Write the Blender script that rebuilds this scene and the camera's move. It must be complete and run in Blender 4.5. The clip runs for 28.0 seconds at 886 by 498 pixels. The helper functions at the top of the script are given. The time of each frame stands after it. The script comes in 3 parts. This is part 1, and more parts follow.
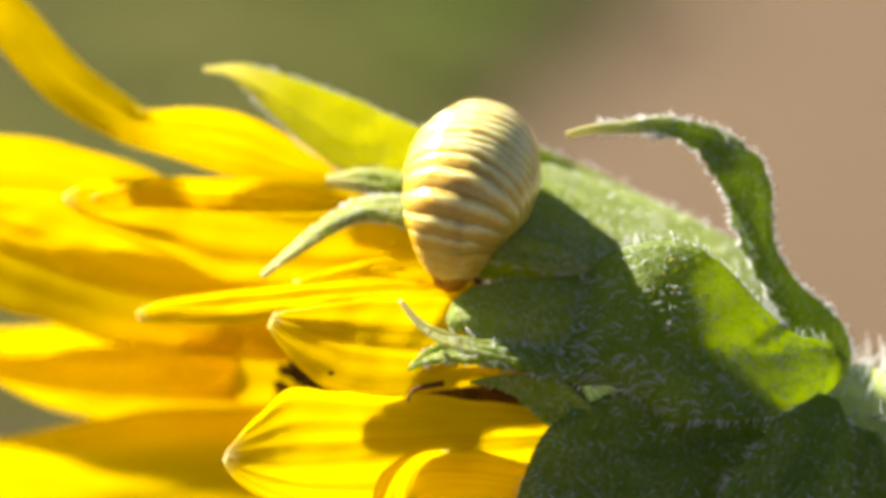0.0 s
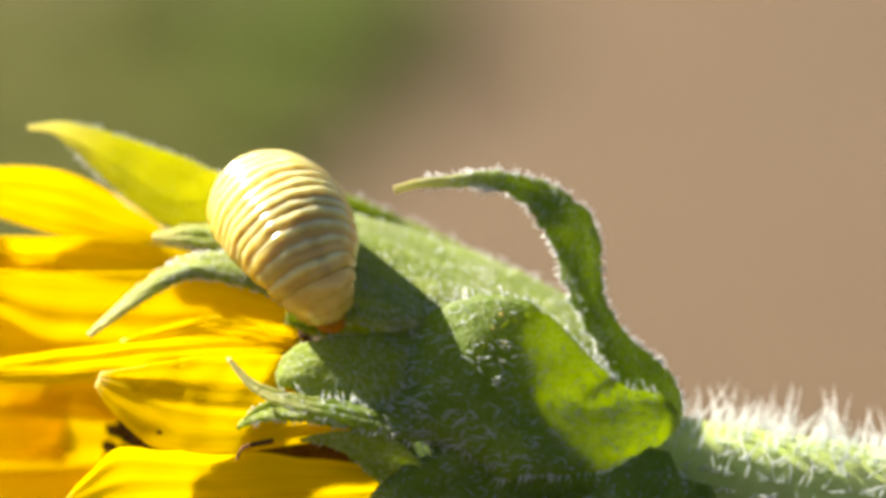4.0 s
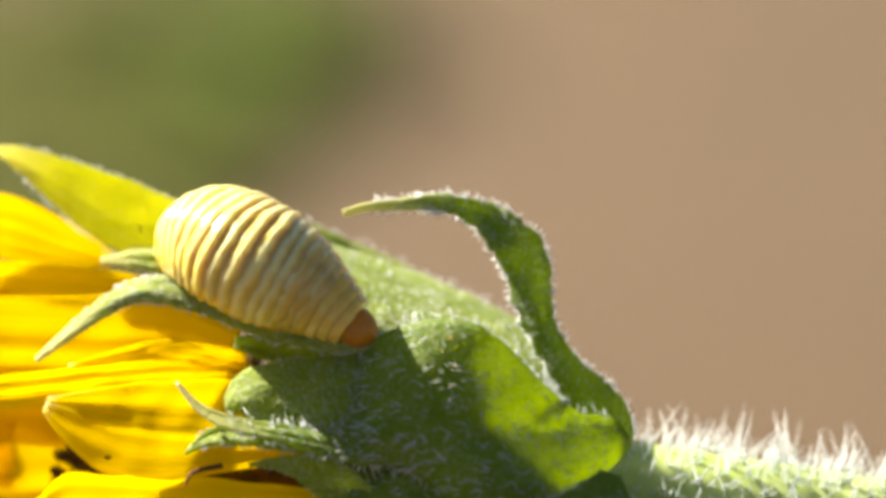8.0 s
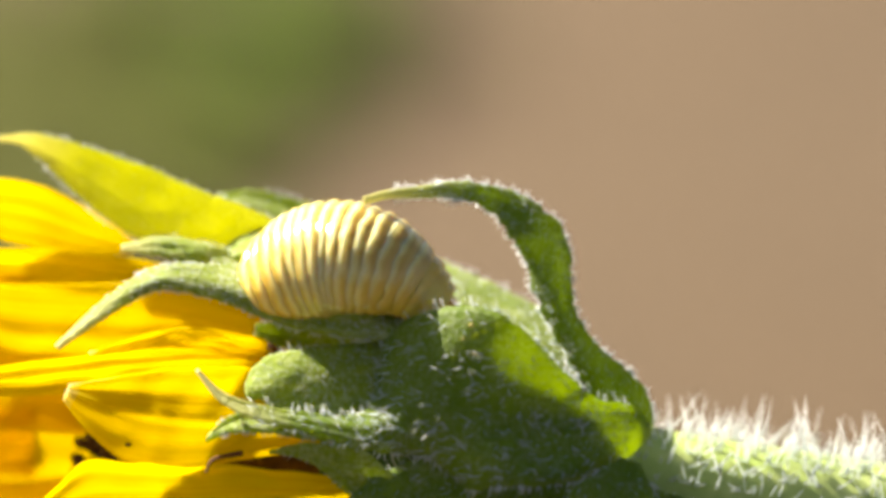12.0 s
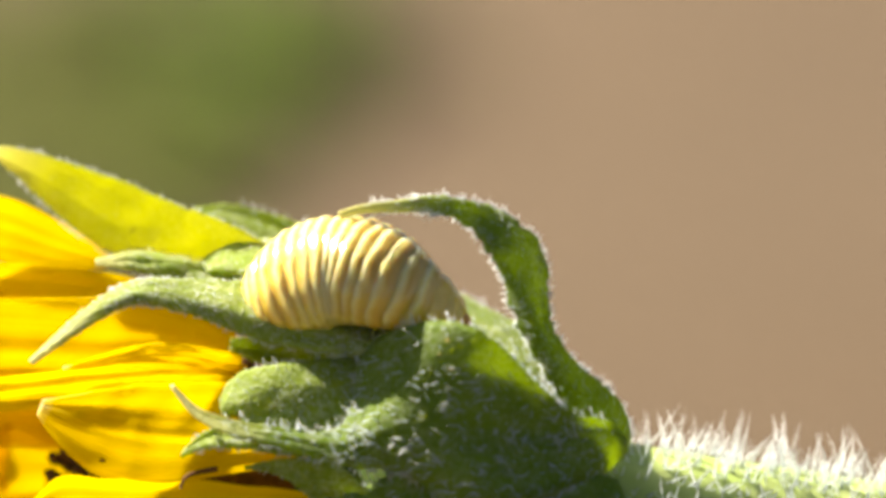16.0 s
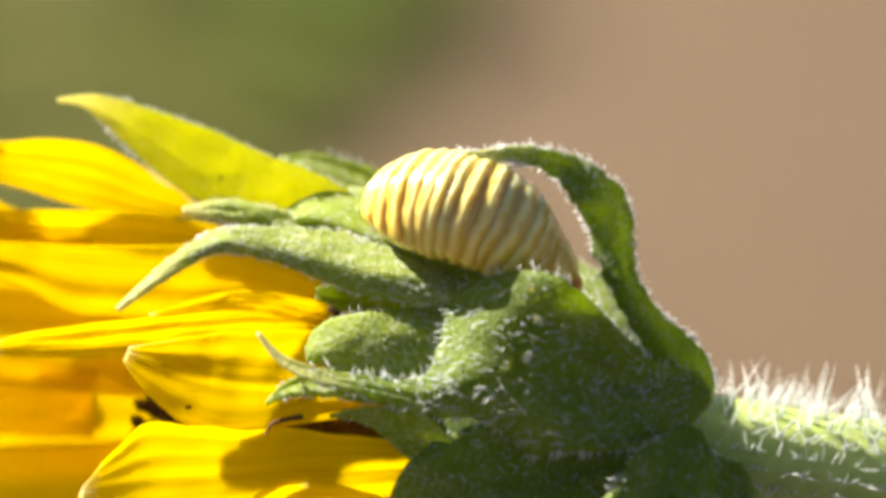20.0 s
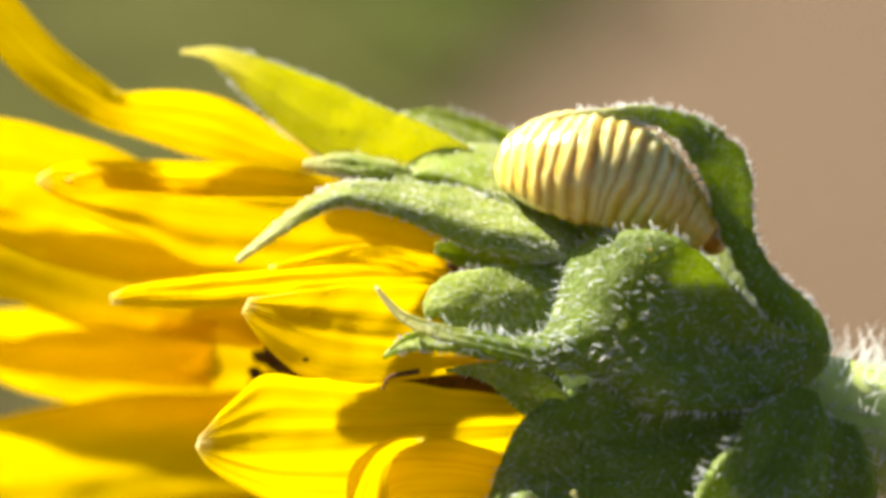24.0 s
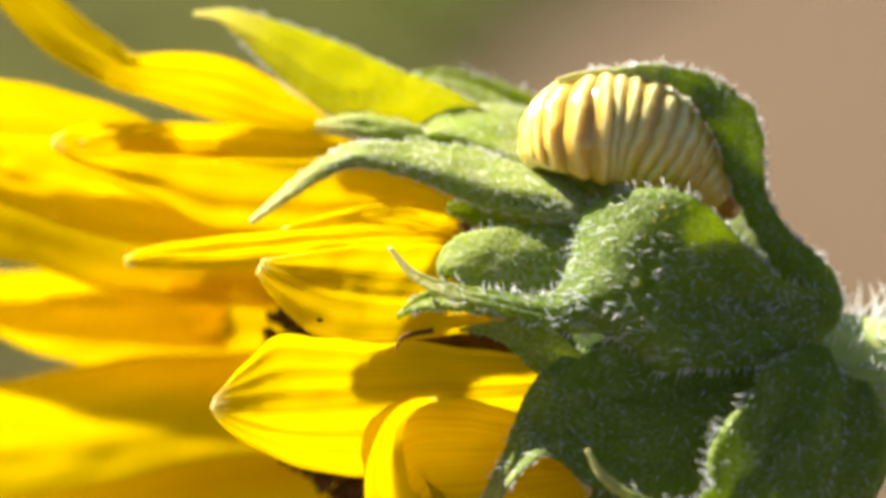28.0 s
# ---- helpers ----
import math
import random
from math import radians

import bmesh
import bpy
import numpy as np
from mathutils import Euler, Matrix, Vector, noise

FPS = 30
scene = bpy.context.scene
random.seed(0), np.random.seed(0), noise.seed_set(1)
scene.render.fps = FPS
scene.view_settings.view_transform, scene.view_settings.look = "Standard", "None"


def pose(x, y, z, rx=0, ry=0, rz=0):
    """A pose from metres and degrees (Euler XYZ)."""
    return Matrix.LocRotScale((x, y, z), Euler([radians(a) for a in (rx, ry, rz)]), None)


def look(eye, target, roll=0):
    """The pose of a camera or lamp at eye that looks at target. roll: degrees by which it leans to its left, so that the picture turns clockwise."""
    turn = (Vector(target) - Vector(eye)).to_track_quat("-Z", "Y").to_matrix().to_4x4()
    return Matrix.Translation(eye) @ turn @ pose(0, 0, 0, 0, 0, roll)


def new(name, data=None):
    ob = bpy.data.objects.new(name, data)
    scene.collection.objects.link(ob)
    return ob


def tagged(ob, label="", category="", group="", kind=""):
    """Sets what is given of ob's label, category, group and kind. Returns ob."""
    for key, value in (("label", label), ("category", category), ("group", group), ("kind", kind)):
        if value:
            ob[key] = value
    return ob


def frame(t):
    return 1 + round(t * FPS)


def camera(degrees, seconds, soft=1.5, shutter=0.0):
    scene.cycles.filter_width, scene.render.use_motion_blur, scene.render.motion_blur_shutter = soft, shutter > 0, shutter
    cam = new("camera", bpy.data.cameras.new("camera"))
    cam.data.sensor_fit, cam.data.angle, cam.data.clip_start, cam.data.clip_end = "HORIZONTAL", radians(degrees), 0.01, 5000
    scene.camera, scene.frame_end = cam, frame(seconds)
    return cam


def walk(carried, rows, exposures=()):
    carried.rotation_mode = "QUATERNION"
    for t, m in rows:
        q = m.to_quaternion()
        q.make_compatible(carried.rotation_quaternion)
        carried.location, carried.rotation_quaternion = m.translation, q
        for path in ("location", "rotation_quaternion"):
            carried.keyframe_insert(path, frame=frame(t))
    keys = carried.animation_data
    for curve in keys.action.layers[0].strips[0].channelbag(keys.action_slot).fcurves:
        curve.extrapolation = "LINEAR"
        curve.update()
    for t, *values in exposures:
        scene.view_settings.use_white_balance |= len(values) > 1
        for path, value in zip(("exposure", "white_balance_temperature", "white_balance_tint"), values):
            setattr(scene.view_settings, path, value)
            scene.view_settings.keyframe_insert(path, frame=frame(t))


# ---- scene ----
# A narrow lens, held in the hand about 27 cm from the flower and looking down at 20 degrees.
cam = camera(10.0, 28.0, soft=4.0)
cam.data.dof.use_dof = True
cam.data.dof.focus_distance = 0.2630
cam.data.dof.aperture_fstop = 20.0

PATH = [
    (0, pose(0.00000, -0.25597, 0.54316, 69.786, 0.478, 1.506)),
    (0.5, pose(0.00000, -0.25612, 0.54322, 69.889, 0.747, 1.763)),
    (1, pose(0.00000, -0.25514, 0.54286, 70.172, 0.289, 1.356)),
    (1.5, pose(0.00000, -0.25581, 0.54311, 69.628, 0.504, 1.417)),
    (2, pose(0.00000, -0.25492, 0.54278, 69.934, 0.367, 1.851)),
    (2.5, pose(0.00000, -0.25593, 0.54315, 69.682, 0.551, 1.223)),
    (3, pose(0.00000, -0.25425, 0.54254, 70.064, 0.272, 0.357)),
    (3.5, pose(0.00000, -0.25491, 0.54278, 69.791, 0.426, 0.881)),
    (4, pose(0.00000, -0.25452, 0.54264, 70.400, 0.416, -0.535)),
    (4.5, pose(0.00000, -0.25516, 0.54287, 70.377, 0.356, -0.323)),
    (6.5, pose(0.00000, -0.25334, 0.54221, 70.438, 0.267, -0.836)),
    (7, pose(0.00000, -0.25335, 0.54221, 70.889, 0.454, -1.407)),
    (7.5, pose(0.00000, -0.25308, 0.54211, 70.562, 0.329, -1.041)),
    (8, pose(0.00000, -0.25335, 0.54221, 70.662, 0.355, -1.123)),
    (8.5, pose(0.00000, -0.25296, 0.54207, 70.927, 0.615, -1.712)),
    (9, pose(0.00000, -0.25326, 0.54218, 70.638, 0.471, -1.101)),
    (9.5, pose(0.00000, -0.25313, 0.54213, 70.815, 0.587, -1.429)),
    (10, pose(0.00000, -0.25344, 0.54224, 70.920, 0.580, -1.626)),
    (10.5, pose(0.00000, -0.25355, 0.54229, 70.723, 0.511, -1.355)),
    (11, pose(0.00000, -0.25337, 0.54222, 70.871, 0.711, -1.596)),
    (11.5, pose(0.00000, -0.25308, 0.54211, 70.767, 0.571, -1.475)),
    (12, pose(0.00000, -0.25353, 0.54228, 70.521, 0.429, -0.907)),
    (12.5, pose(0.00000, -0.25366, 0.54233, 70.615, 0.508, -0.960)),
    (13, pose(0.00000, -0.25318, 0.54215, 70.755, 0.604, -1.163)),
    (13.5, pose(0.00000, -0.25348, 0.54226, 70.644, 0.478, -0.969)),
    (15.5, pose(0.00000, -0.25222, 0.54180, 70.708, 0.246, -1.197)),
    (16, pose(0.00000, -0.25204, 0.54173, 70.690, 0.300, -1.150)),
    (16.5, pose(0.00000, -0.25284, 0.54203, 70.442, 0.200, -0.824)),
    (17, pose(0.00000, -0.25262, 0.54195, 70.000, -0.000, 0.000)),
    (17.5, pose(0.00000, -0.25285, 0.54203, 69.766, -0.033, 0.478)),
    (18, pose(0.00000, -0.25303, 0.54209, 70.035, 0.220, -0.208)),
    (18.5, pose(0.00000, -0.25252, 0.54191, 70.060, 0.311, 0.004)),
    (19, pose(0.00000, -0.25280, 0.54201, 69.850, 0.003, 0.667)),
    (19.5, pose(0.00000, -0.25328, 0.54219, 70.516, 0.439, -0.879)),
    (20, pose(0.00000, -0.25277, 0.54200, 70.123, 0.302, -0.120)),
    (20.5, pose(0.00000, -0.25275, 0.54199, 70.192, 0.168, -0.185)),
    (21, pose(0.00000, -0.25267, 0.54196, 70.191, 0.306, -0.413)),
    (21.5, pose(0.00000, -0.25260, 0.54194, 70.045, 0.162, 0.040)),
    (23.5, pose(0.00000, -0.25353, 0.54228, 70.124, 0.145, 0.028)),
    (24, pose(0.00000, -0.25382, 0.54238, 69.635, -0.205, 1.495)),
    (24.5, pose(0.00000, -0.25406, 0.54247, 69.187, 0.011, 1.985)),
    (25, pose(0.00000, -0.25291, 0.54205, 68.798, -0.811, 1.879)),
    (25.5, pose(0.00000, -0.25458, 0.54266, 69.564, -0.335, 0.764)),
    (26, pose(0.00000, -0.25448, 0.54262, 68.621, -0.513, 2.126)),
    (26.5, pose(0.00000, -0.25507, 0.54284, 68.385, -0.393, 3.076)),
    (27, pose(0.00000, -0.25500, 0.54281, 68.439, -0.247, 2.935)),
    (27.5, pose(0.00000, -0.25454, 0.54265, 69.064, -0.428, 2.058)),
    (28, pose(0.00000, -0.25459, 0.54266, 69.180, 0.226, 1.485)),
]
walk(cam, PATH, exposures=((0.0, 2.0, 7600, 13), (28.0, 2.0, 7600, 13)))

# ---------------------------------------------------------------- light
SUN = Vector((-0.630, 0.431, 0.599)).normalized()
sun_data = bpy.data.lights.new("sun", "SUN")
sun_data.energy, sun_data.angle, sun_data.color = 5.0, radians(0.53), (1.0, 0.94, 0.84)
sun = new("sun", sun_data)
sun.matrix_world = look((0, 0, 3), Vector((0, 0, 3)) - SUN)
world = bpy.data.worlds.new("daylight")
scene.world = world
world.use_nodes = True
wn = world.node_tree.nodes
sky = wn.new("ShaderNodeTexSky")
sky.sky_type, sky.sun_disc = "NISHITA", False
sky.sun_elevation = math.asin(SUN.z)
sky.sun_rotation = math.atan2(SUN.x, SUN.y)
world.node_tree.links.new(sky.outputs[0], wn["Background"].inputs[0])
wn["Background"].inputs[1].default_value = 0.023

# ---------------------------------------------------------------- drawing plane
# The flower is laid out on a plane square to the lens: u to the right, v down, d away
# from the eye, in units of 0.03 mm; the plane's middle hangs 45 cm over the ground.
UNIT, REACH, PITCH = 3.0e-5, 0.26884, radians(20)
MIDDLE = Vector((0, 0, 0.45))
RIGHT = Vector((1, 0, 0))
UP = Vector((0, math.sin(PITCH), math.cos(PITCH)))
AWAY = Vector((0, math.cos(PITCH), -math.sin(PITCH)))


def at(u, v, d=0.0):
    k = 1 + d * UNIT / REACH
    return MIDDLE + RIGHT * ((u - 784) * UNIT * k) + UP * ((441 - v) * UNIT * k) + AWAY * (d * UNIT)


def drawn(x, y, z):
    """The drawing units of a place in the world."""
    p = Vector((x, y, z)) - MIDDLE
    d = p.dot(AWAY) / UNIT
    k = 1 + d * UNIT / REACH
    return p.dot(RIGHT) / UNIT / k + 784, 441 - p.dot(UP) / UNIT / k, d


def way(du, dv, dd):
    return RIGHT * du - UP * dv + AWAY * dd


def spline(rows, n):
    """n + 1 points along a smooth curve through the rows, at even steps of the rows' spacing."""
    p = np.array(rows, float)
    p = np.vstack([2 * p[0] - p[1], p, 2 * p[-1] - p[-2]])
    steps = np.linalg.norm(np.diff(p[1:-1, :2], axis=0), axis=1) + 1e-9
    knots = np.concatenate([[0], np.cumsum(steps)])
    out = []
    for s in np.linspace(0, knots[-1], n + 1):
        i = min(int(np.searchsorted(knots, s, side="right")) - 1, len(steps) - 1)
        f = (s - knots[i]) / steps[i]
        a, b, c, e = p[i], p[i + 1], p[i + 2], p[i + 3]
        q = b + 0.5 * f * (c - a + f * (2 * a - 5 * b + 4 * c - e + f * (3 * (b - c) + e - a)))
        lo, hi = np.minimum(b, c), np.maximum(b, c)
        q[2:] = np.clip(q[2:], lo[2:], hi[2:])
        out.append(q)
    return np.array(out)


# ---------------------------------------------------------------- materials
def material(name):
    m = bpy.data.materials.new(name)
    m.use_nodes = True
    t = m.node_tree
    return m, t, t.nodes["Principled BSDF"], t.nodes["Material Output"]


def node(t, kind, **inputs):
    n = t.nodes.new("ShaderNode" + kind)
    for key, value in inputs.items():
        n.inputs[key.replace("_", " ")].default_value = value
    return n


def ramp(t, source, *stops):
    r = t.nodes.new("ShaderNodeValToRGB")
    while len(r.color_ramp.elements) < len(stops):
        r.color_ramp.elements.new(0.5)
    for e, (place, colour) in zip(r.color_ramp.elements, stops):
        e.position, e.color = place, (*colour, 1)
    t.links.new(source, r.inputs[0])
    return r.outputs[0]


def mixed(t, factor, a, b, mode="MIX"):
    n = t.nodes.new("ShaderNodeMix")
    n.data_type, n.blend_type = "RGBA", mode
    for socket, value in ((n.inputs[0], factor), (n.inputs[6], a), (n.inputs[7], b)):
        if isinstance(value, (int, float)):
            socket.default_value = value
        elif isinstance(value, tuple):
            socket.default_value = (*value, 1)
        else:
            t.links.new(value, socket)
    return n.outputs[2]


def uv_noise(t, sx, sy, detail=3, rough=0.55):
    """Noise on the blade's own coordinates: x across, y along."""
    c = node(t, "TexCoord")
    m = node(t, "Mapping", Scale=(sx, sy, 1))
    t.links.new(c.outputs["UV"], m.inputs[0])
    o = node(t, "ObjectInfo")
    k = t.nodes.new("ShaderNodeMath")
    k.operation, k.inputs[1].default_value = "MULTIPLY", 37.0
    t.links.new(o.outputs["Random"], k.inputs[0])
    t.links.new(k.outputs[0], m.inputs[1])
    n = node(t, "TexNoise", Scale=1.0, Detail=detail, Roughness=rough)
    t.links.new(m.outputs[0], n.inputs[0])
    return n.outputs[0]


def along(t):
    c = node(t, "TexCoord")
    s = node(t, "SeparateXYZ")
    t.links.new(c.outputs["UV"], s.inputs[0])
    return s.outputs[0], s.outputs[1]


def solid_noise(t, scale, detail=4):
    c = node(t, "TexCoord")
    n = node(t, "TexNoise", Scale=scale, Detail=detail, Roughness=0.6)
    t.links.new(c.outputs["Object"], n.inputs[0])
    return n.outputs[0]


def leafy(m, t, bsdf, out, colour, through_colour, share, bump, height, strength):
    """Thin tissue: part of the light is let through."""
    t.links.new(colour, bsdf.inputs["Base Color"])
    b = node(t, "Bump", Strength=strength, Distance=height)
    t.links.new(bump, b.inputs["Height"])
    t.links.new(b.outputs[0], bsdf.inputs["Normal"])
    tr = node(t, "BsdfTranslucent")
    t.links.new(through_colour, tr.inputs[0])
    t.links.new(b.outputs[0], tr.inputs[1])
    mx = t.nodes.new("ShaderNodeMixShader")
    mx.inputs[0].default_value = share
    t.links.new(bsdf.outputs[0], mx.inputs[1])
    t.links.new(tr.outputs[0], mx.inputs[2])
    t.links.new(mx.outputs[0], out.inputs[0])
    return m


def petal_material(name, tip, base, share=0.42):
    m, t, bsdf, out = material(name)
    _, y = along(t)
    streak = uv_noise(t, 34, 1.3, 4)
    broad = uv_noise(t, 3, 3, 2)
    body = ramp(t, y, (0.0, (0.95, 0.93, 0.72)), (0.02, (0.94, 0.88, 0.45)), (0.055, tip), (0.55, tip), (0.95, base))
    fine = ramp(t, streak, (0.36, (0.84, 0.78, 0.6)), (0.52, (1, 1, 1)))
    col = mixed(t, 1.0, body, fine, "MULTIPLY")
    col = mixed(t, 1.0, col, ramp(t, broad, (0.3, (0.96, 0.92, 0.88)), (0.65, (1, 1, 1))), "MULTIPLY")
    deep = mixed(t, 0.6, col, (0.97, 0.86, 0.010))
    bsdf.inputs["Roughness"].default_value = 0.5
    bsdf.inputs["Specular IOR Level"].default_value = 0.22
    return leafy(m, t, bsdf, out, col, deep, share, streak, 0.00012, 0.55)


def bract_material(name, light, dark, through_light, share=0.3, pale_tip=True, downy=0.4):
    m, t, bsdf, out = material(name)
    x, y = along(t)
    vein = uv_noise(t, 7, 2.2, 5)
    mott = solid_noise(t, 1300, 5)
    spots = solid_noise(t, 260, 3)
    col = mixed(t, ramp(t, vein, (0.25, (0, 0, 0)), (0.78, (1, 1, 1))), dark, light)
    col = mixed(t, 1.0, col, ramp(t, mott, (0.3, (0.62, 0.66, 0.55)), (0.7, (1, 1, 1))), "MULTIPLY")
    col = mixed(t, 1.0, col, ramp(t, spots, (0.3, (0.75, 0.8, 0.7)), (0.65, (1.0, 1.0, 1.0))), "MULTIPLY")
    down = ramp(t, solid_noise(t, 4200, 4), (0.44, (0, 0, 0)), (0.63, (downy, downy, downy)))
    down = mixed(t, 1.0, down, ramp(t, solid_noise(t, 420, 3), (0.36, (0.25, 0.25, 0.25)), (0.62, (1, 1, 1))), "MULTIPLY")
    col = mixed(t, down, col, (0.72, 0.79, 0.56))
    tipped = ramp(t, y, (0.0, (1, 1, 1)), (0.09, (0.75, 0.75, 0.75)), (0.26, (0, 0, 0)))
    if pale_tip:
        col = mixed(t, tipped, col, (0.64, 0.66, 0.28))
    bsdf.inputs["Roughness"].default_value = 0.6
    bsdf.inputs["Specular IOR Level"].default_value = 0.25
    bsdf.inputs["Sheen Weight"].default_value = 0.12
    bsdf.inputs["Sheen Roughness"].default_value = 0.4
    deep = mixed(t, 0.88, col, through_light)
    if pale_tip:
        deep = mixed(t, tipped, deep, (0.80, 0.78, 0.42))
    return leafy(m, t, bsdf, out, col, deep, share, mixed(t, 0.35, mott, down), 0.00025, 0.9)


PETAL = petal_material("ray_petal", (0.94, 0.80, 0.012), (0.94, 0.75, 0.007), 0.69)
# Same petal, tinted slightly more amber to stand for shadow on it.
PETAL_SHADED = petal_material("ray_petal_shaded", (0.94, 0.78, 0.012), (0.94, 0.72, 0.007), 0.69)
BRACT = bract_material("bract_green", (0.225, 0.365, 0.022), (0.055, 0.135, 0.008), (0.66, 0.82, 0.02), 0.46)
BRACT_BLUNT = bract_material("bract_green_blunt", (0.43, 0.56, 0.055), (0.20, 0.33, 0.026), (0.64, 0.78, 0.02), 0.42, False, 0.66)
# Pale bract, with the brightness of its backlit glow put into the colour.
BRACT_PALE_LIT = bract_material("bract_pale_lit", (0.57, 0.63, 0.15), (0.42, 0.50, 0.065), (0.86, 0.87, 0.095), 0.66)
BRACT_DENSE = bract_material("bract_green_dense", (0.225, 0.365, 0.022), (0.055, 0.135, 0.008), (0.60, 0.76, 0.02), 0.38)
BRACT_DOWNY = bract_material("bract_green_downy", (0.44, 0.56, 0.085), (0.20, 0.33, 0.028), (0.66, 0.80, 0.05), 0.40, True, 0.66)


def hair_material():
    m, t, bsdf, out = material("plant_hair")
    bsdf.inputs["Base Color"].default_value = (0.80, 0.86, 0.90, 1)
    bsdf.inputs["Roughness"].default_value = 0.3
    tr = node(t, "BsdfTranslucent", Color=(0.80, 0.87, 0.90, 1))
    mx = t.nodes.new("ShaderNodeMixShader")
    mx.inputs[0].default_value = 0.45
    t.links.new(bsdf.outputs[0], mx.inputs[1])
    t.links.new(tr.outputs[0], mx.inputs[2])
    t.links.new(mx.outputs[0], out.inputs[0])
    return m


HAIR = hair_material()


def plain_material(name, a, b, scale, rough=0.6, height=0.0002, detail=5):
    m, t, bsdf, out = material(name)
    n = solid_noise(t, scale, detail)
    t.links.new(ramp(t, n, (0.3, a), (0.7, b)), bsdf.inputs["Base Color"])
    bsdf.inputs["Roughness"].default_value = rough
    bsdf.inputs["Specular IOR Level"].default_value = 0.5 if rough < 0.5 else 0.15
    bm = node(t, "Bump", Strength=0.6, Distance=height)
    t.links.new(n, bm.inputs["Height"])
    t.links.new(bm.outputs[0], bsdf.inputs["Normal"])
    return m


STEM = plain_material("stem_green", (0.27, 0.39, 0.10), (0.43, 0.53, 0.21), 500, 0.55)
CORE = plain_material("receptacle_green", (0.06, 0.12, 0.03), (0.12, 0.2, 0.05), 400, 0.6)
FLORET = plain_material("floret_brown", (0.045, 0.019, 0.008), (0.17, 0.08, 0.028), 900, 0.6)
FLORET_GOLD = plain_material("floret_gold", (0.35, 0.18, 0.03), (0.6, 0.36, 0.06), 900, 0.6)


def grub_material(name, streaked, ringed=True):
    m, t, bsdf, out = material(name)
    x, y = along(t)
    mott = solid_noise(t, 700, 4)
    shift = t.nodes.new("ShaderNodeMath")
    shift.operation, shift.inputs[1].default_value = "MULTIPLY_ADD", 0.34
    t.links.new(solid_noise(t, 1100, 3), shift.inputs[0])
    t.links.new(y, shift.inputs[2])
    # Fold shading put into the colour: dark in the grooves, highlight-pale on the crests.
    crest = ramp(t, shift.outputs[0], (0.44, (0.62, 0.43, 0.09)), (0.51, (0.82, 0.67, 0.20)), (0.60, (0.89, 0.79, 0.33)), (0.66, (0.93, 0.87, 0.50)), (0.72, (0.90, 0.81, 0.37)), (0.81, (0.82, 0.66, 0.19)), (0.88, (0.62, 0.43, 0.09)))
    # Amber tone of the shaded flanks, painted on below the back.
    belly_shade = ramp(t, x, (0.20, (1, 1, 1)), (0.44, (0, 0, 0)), (0.56, (0, 0, 0)), (0.80, (1, 1, 1)))
    crest = mixed(t, belly_shade, crest, mixed(t, 0.7, crest, (0.80, 0.53, 0.045)))
    if not ringed:
        crest = ramp(t, mott, (0.3, (0.80, 0.52, 0.09)), (0.7, (0.87, 0.62, 0.14)))
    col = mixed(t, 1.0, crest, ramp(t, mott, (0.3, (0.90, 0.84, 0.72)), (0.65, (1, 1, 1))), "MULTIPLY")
    line = ramp(t, x, (0.474, (0, 0, 0)), (0.492, (1, 1, 1)), (0.508, (1, 1, 1)), (0.526, (0, 0, 0)))
    broken = mixed(t, 1.0, line, ramp(t, solid_noise(t, 420, 2), (0.42, (0.0, 0.0, 0.0)), (0.60, (0.85, 0.85, 0.85))), "MULTIPLY")
    if streaked:
        col = mixed(t, broken, col, (0.20, 0.15, 0.06))
    t.links.new(col, bsdf.inputs["Base Color"])
    bsdf.inputs["Roughness"].default_value = 0.17
    bsdf.inputs["Subsurface Weight"].default_value = 0.85
    bsdf.inputs["Subsurface Radius"].default_value = (1.0, 0.8, 0.42)
    bsdf.inputs["Subsurface Scale"].default_value = 0.0012
    bsdf.inputs["Coat Weight"].default_value = 1.0
    bsdf.inputs["Coat Roughness"].default_value = 0.16
    bm = node(t, "Bump", Strength=0.3, Distance=0.00012)
    t.links.new(mott, bm.inputs["Height"])
    t.links.new(bm.outputs[0], bsdf.inputs["Normal"])
    return m


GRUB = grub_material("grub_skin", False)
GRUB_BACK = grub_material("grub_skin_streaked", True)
GRUB_NECK = grub_material("grub_skin_smooth", False, False)
GRUB_HEAD = plain_material("grub_head", (0.36, 0.13, 0.008), (0.66, 0.27, 0.014), 600, 0.35, 0.0001)
GRUB_LEG = plain_material("grub_leg", (0.45, 0.24, 0.06), (0.60, 0.36, 0.12), 600, 0.4, 0.0001)


def soil_material():
    m, t, bsdf, out = material("dry_soil")
    big, fine = solid_noise(t, 5, 4), solid_noise(t, 90, 6)
    col = ramp(t, big, (0.3, (0.068, 0.0432, 0.0201)), (0.7, (0.087, 0.0559, 0.0275)))
    col = mixed(t, 1.0, col, ramp(t, fine, (0.3, (0.75, 0.75, 0.75)), (0.7, (1, 1, 1))), "MULTIPLY")
    t.links.new(col, bsdf.inputs["Base Color"])
    bsdf.inputs["Roughness"].default_value = 0.9
    bm = node(t, "Bump", Strength=0.6, Distance=0.01)
    t.links.new(fine, bm.inputs["Height"])
    t.links.new(bm.outputs[0], bsdf.inputs["Normal"])
    return m


SOIL = soil_material()
WEED = plain_material("weed_green", (0.036, 0.062, 0.003), (0.060, 0.092, 0.006), 60, 0.55, 0.001)
WEED_DARK = plain_material("weed_dark_green", (0.040, 0.066, 0.007), (0.062, 0.092, 0.011), 60, 0.55, 0.001)
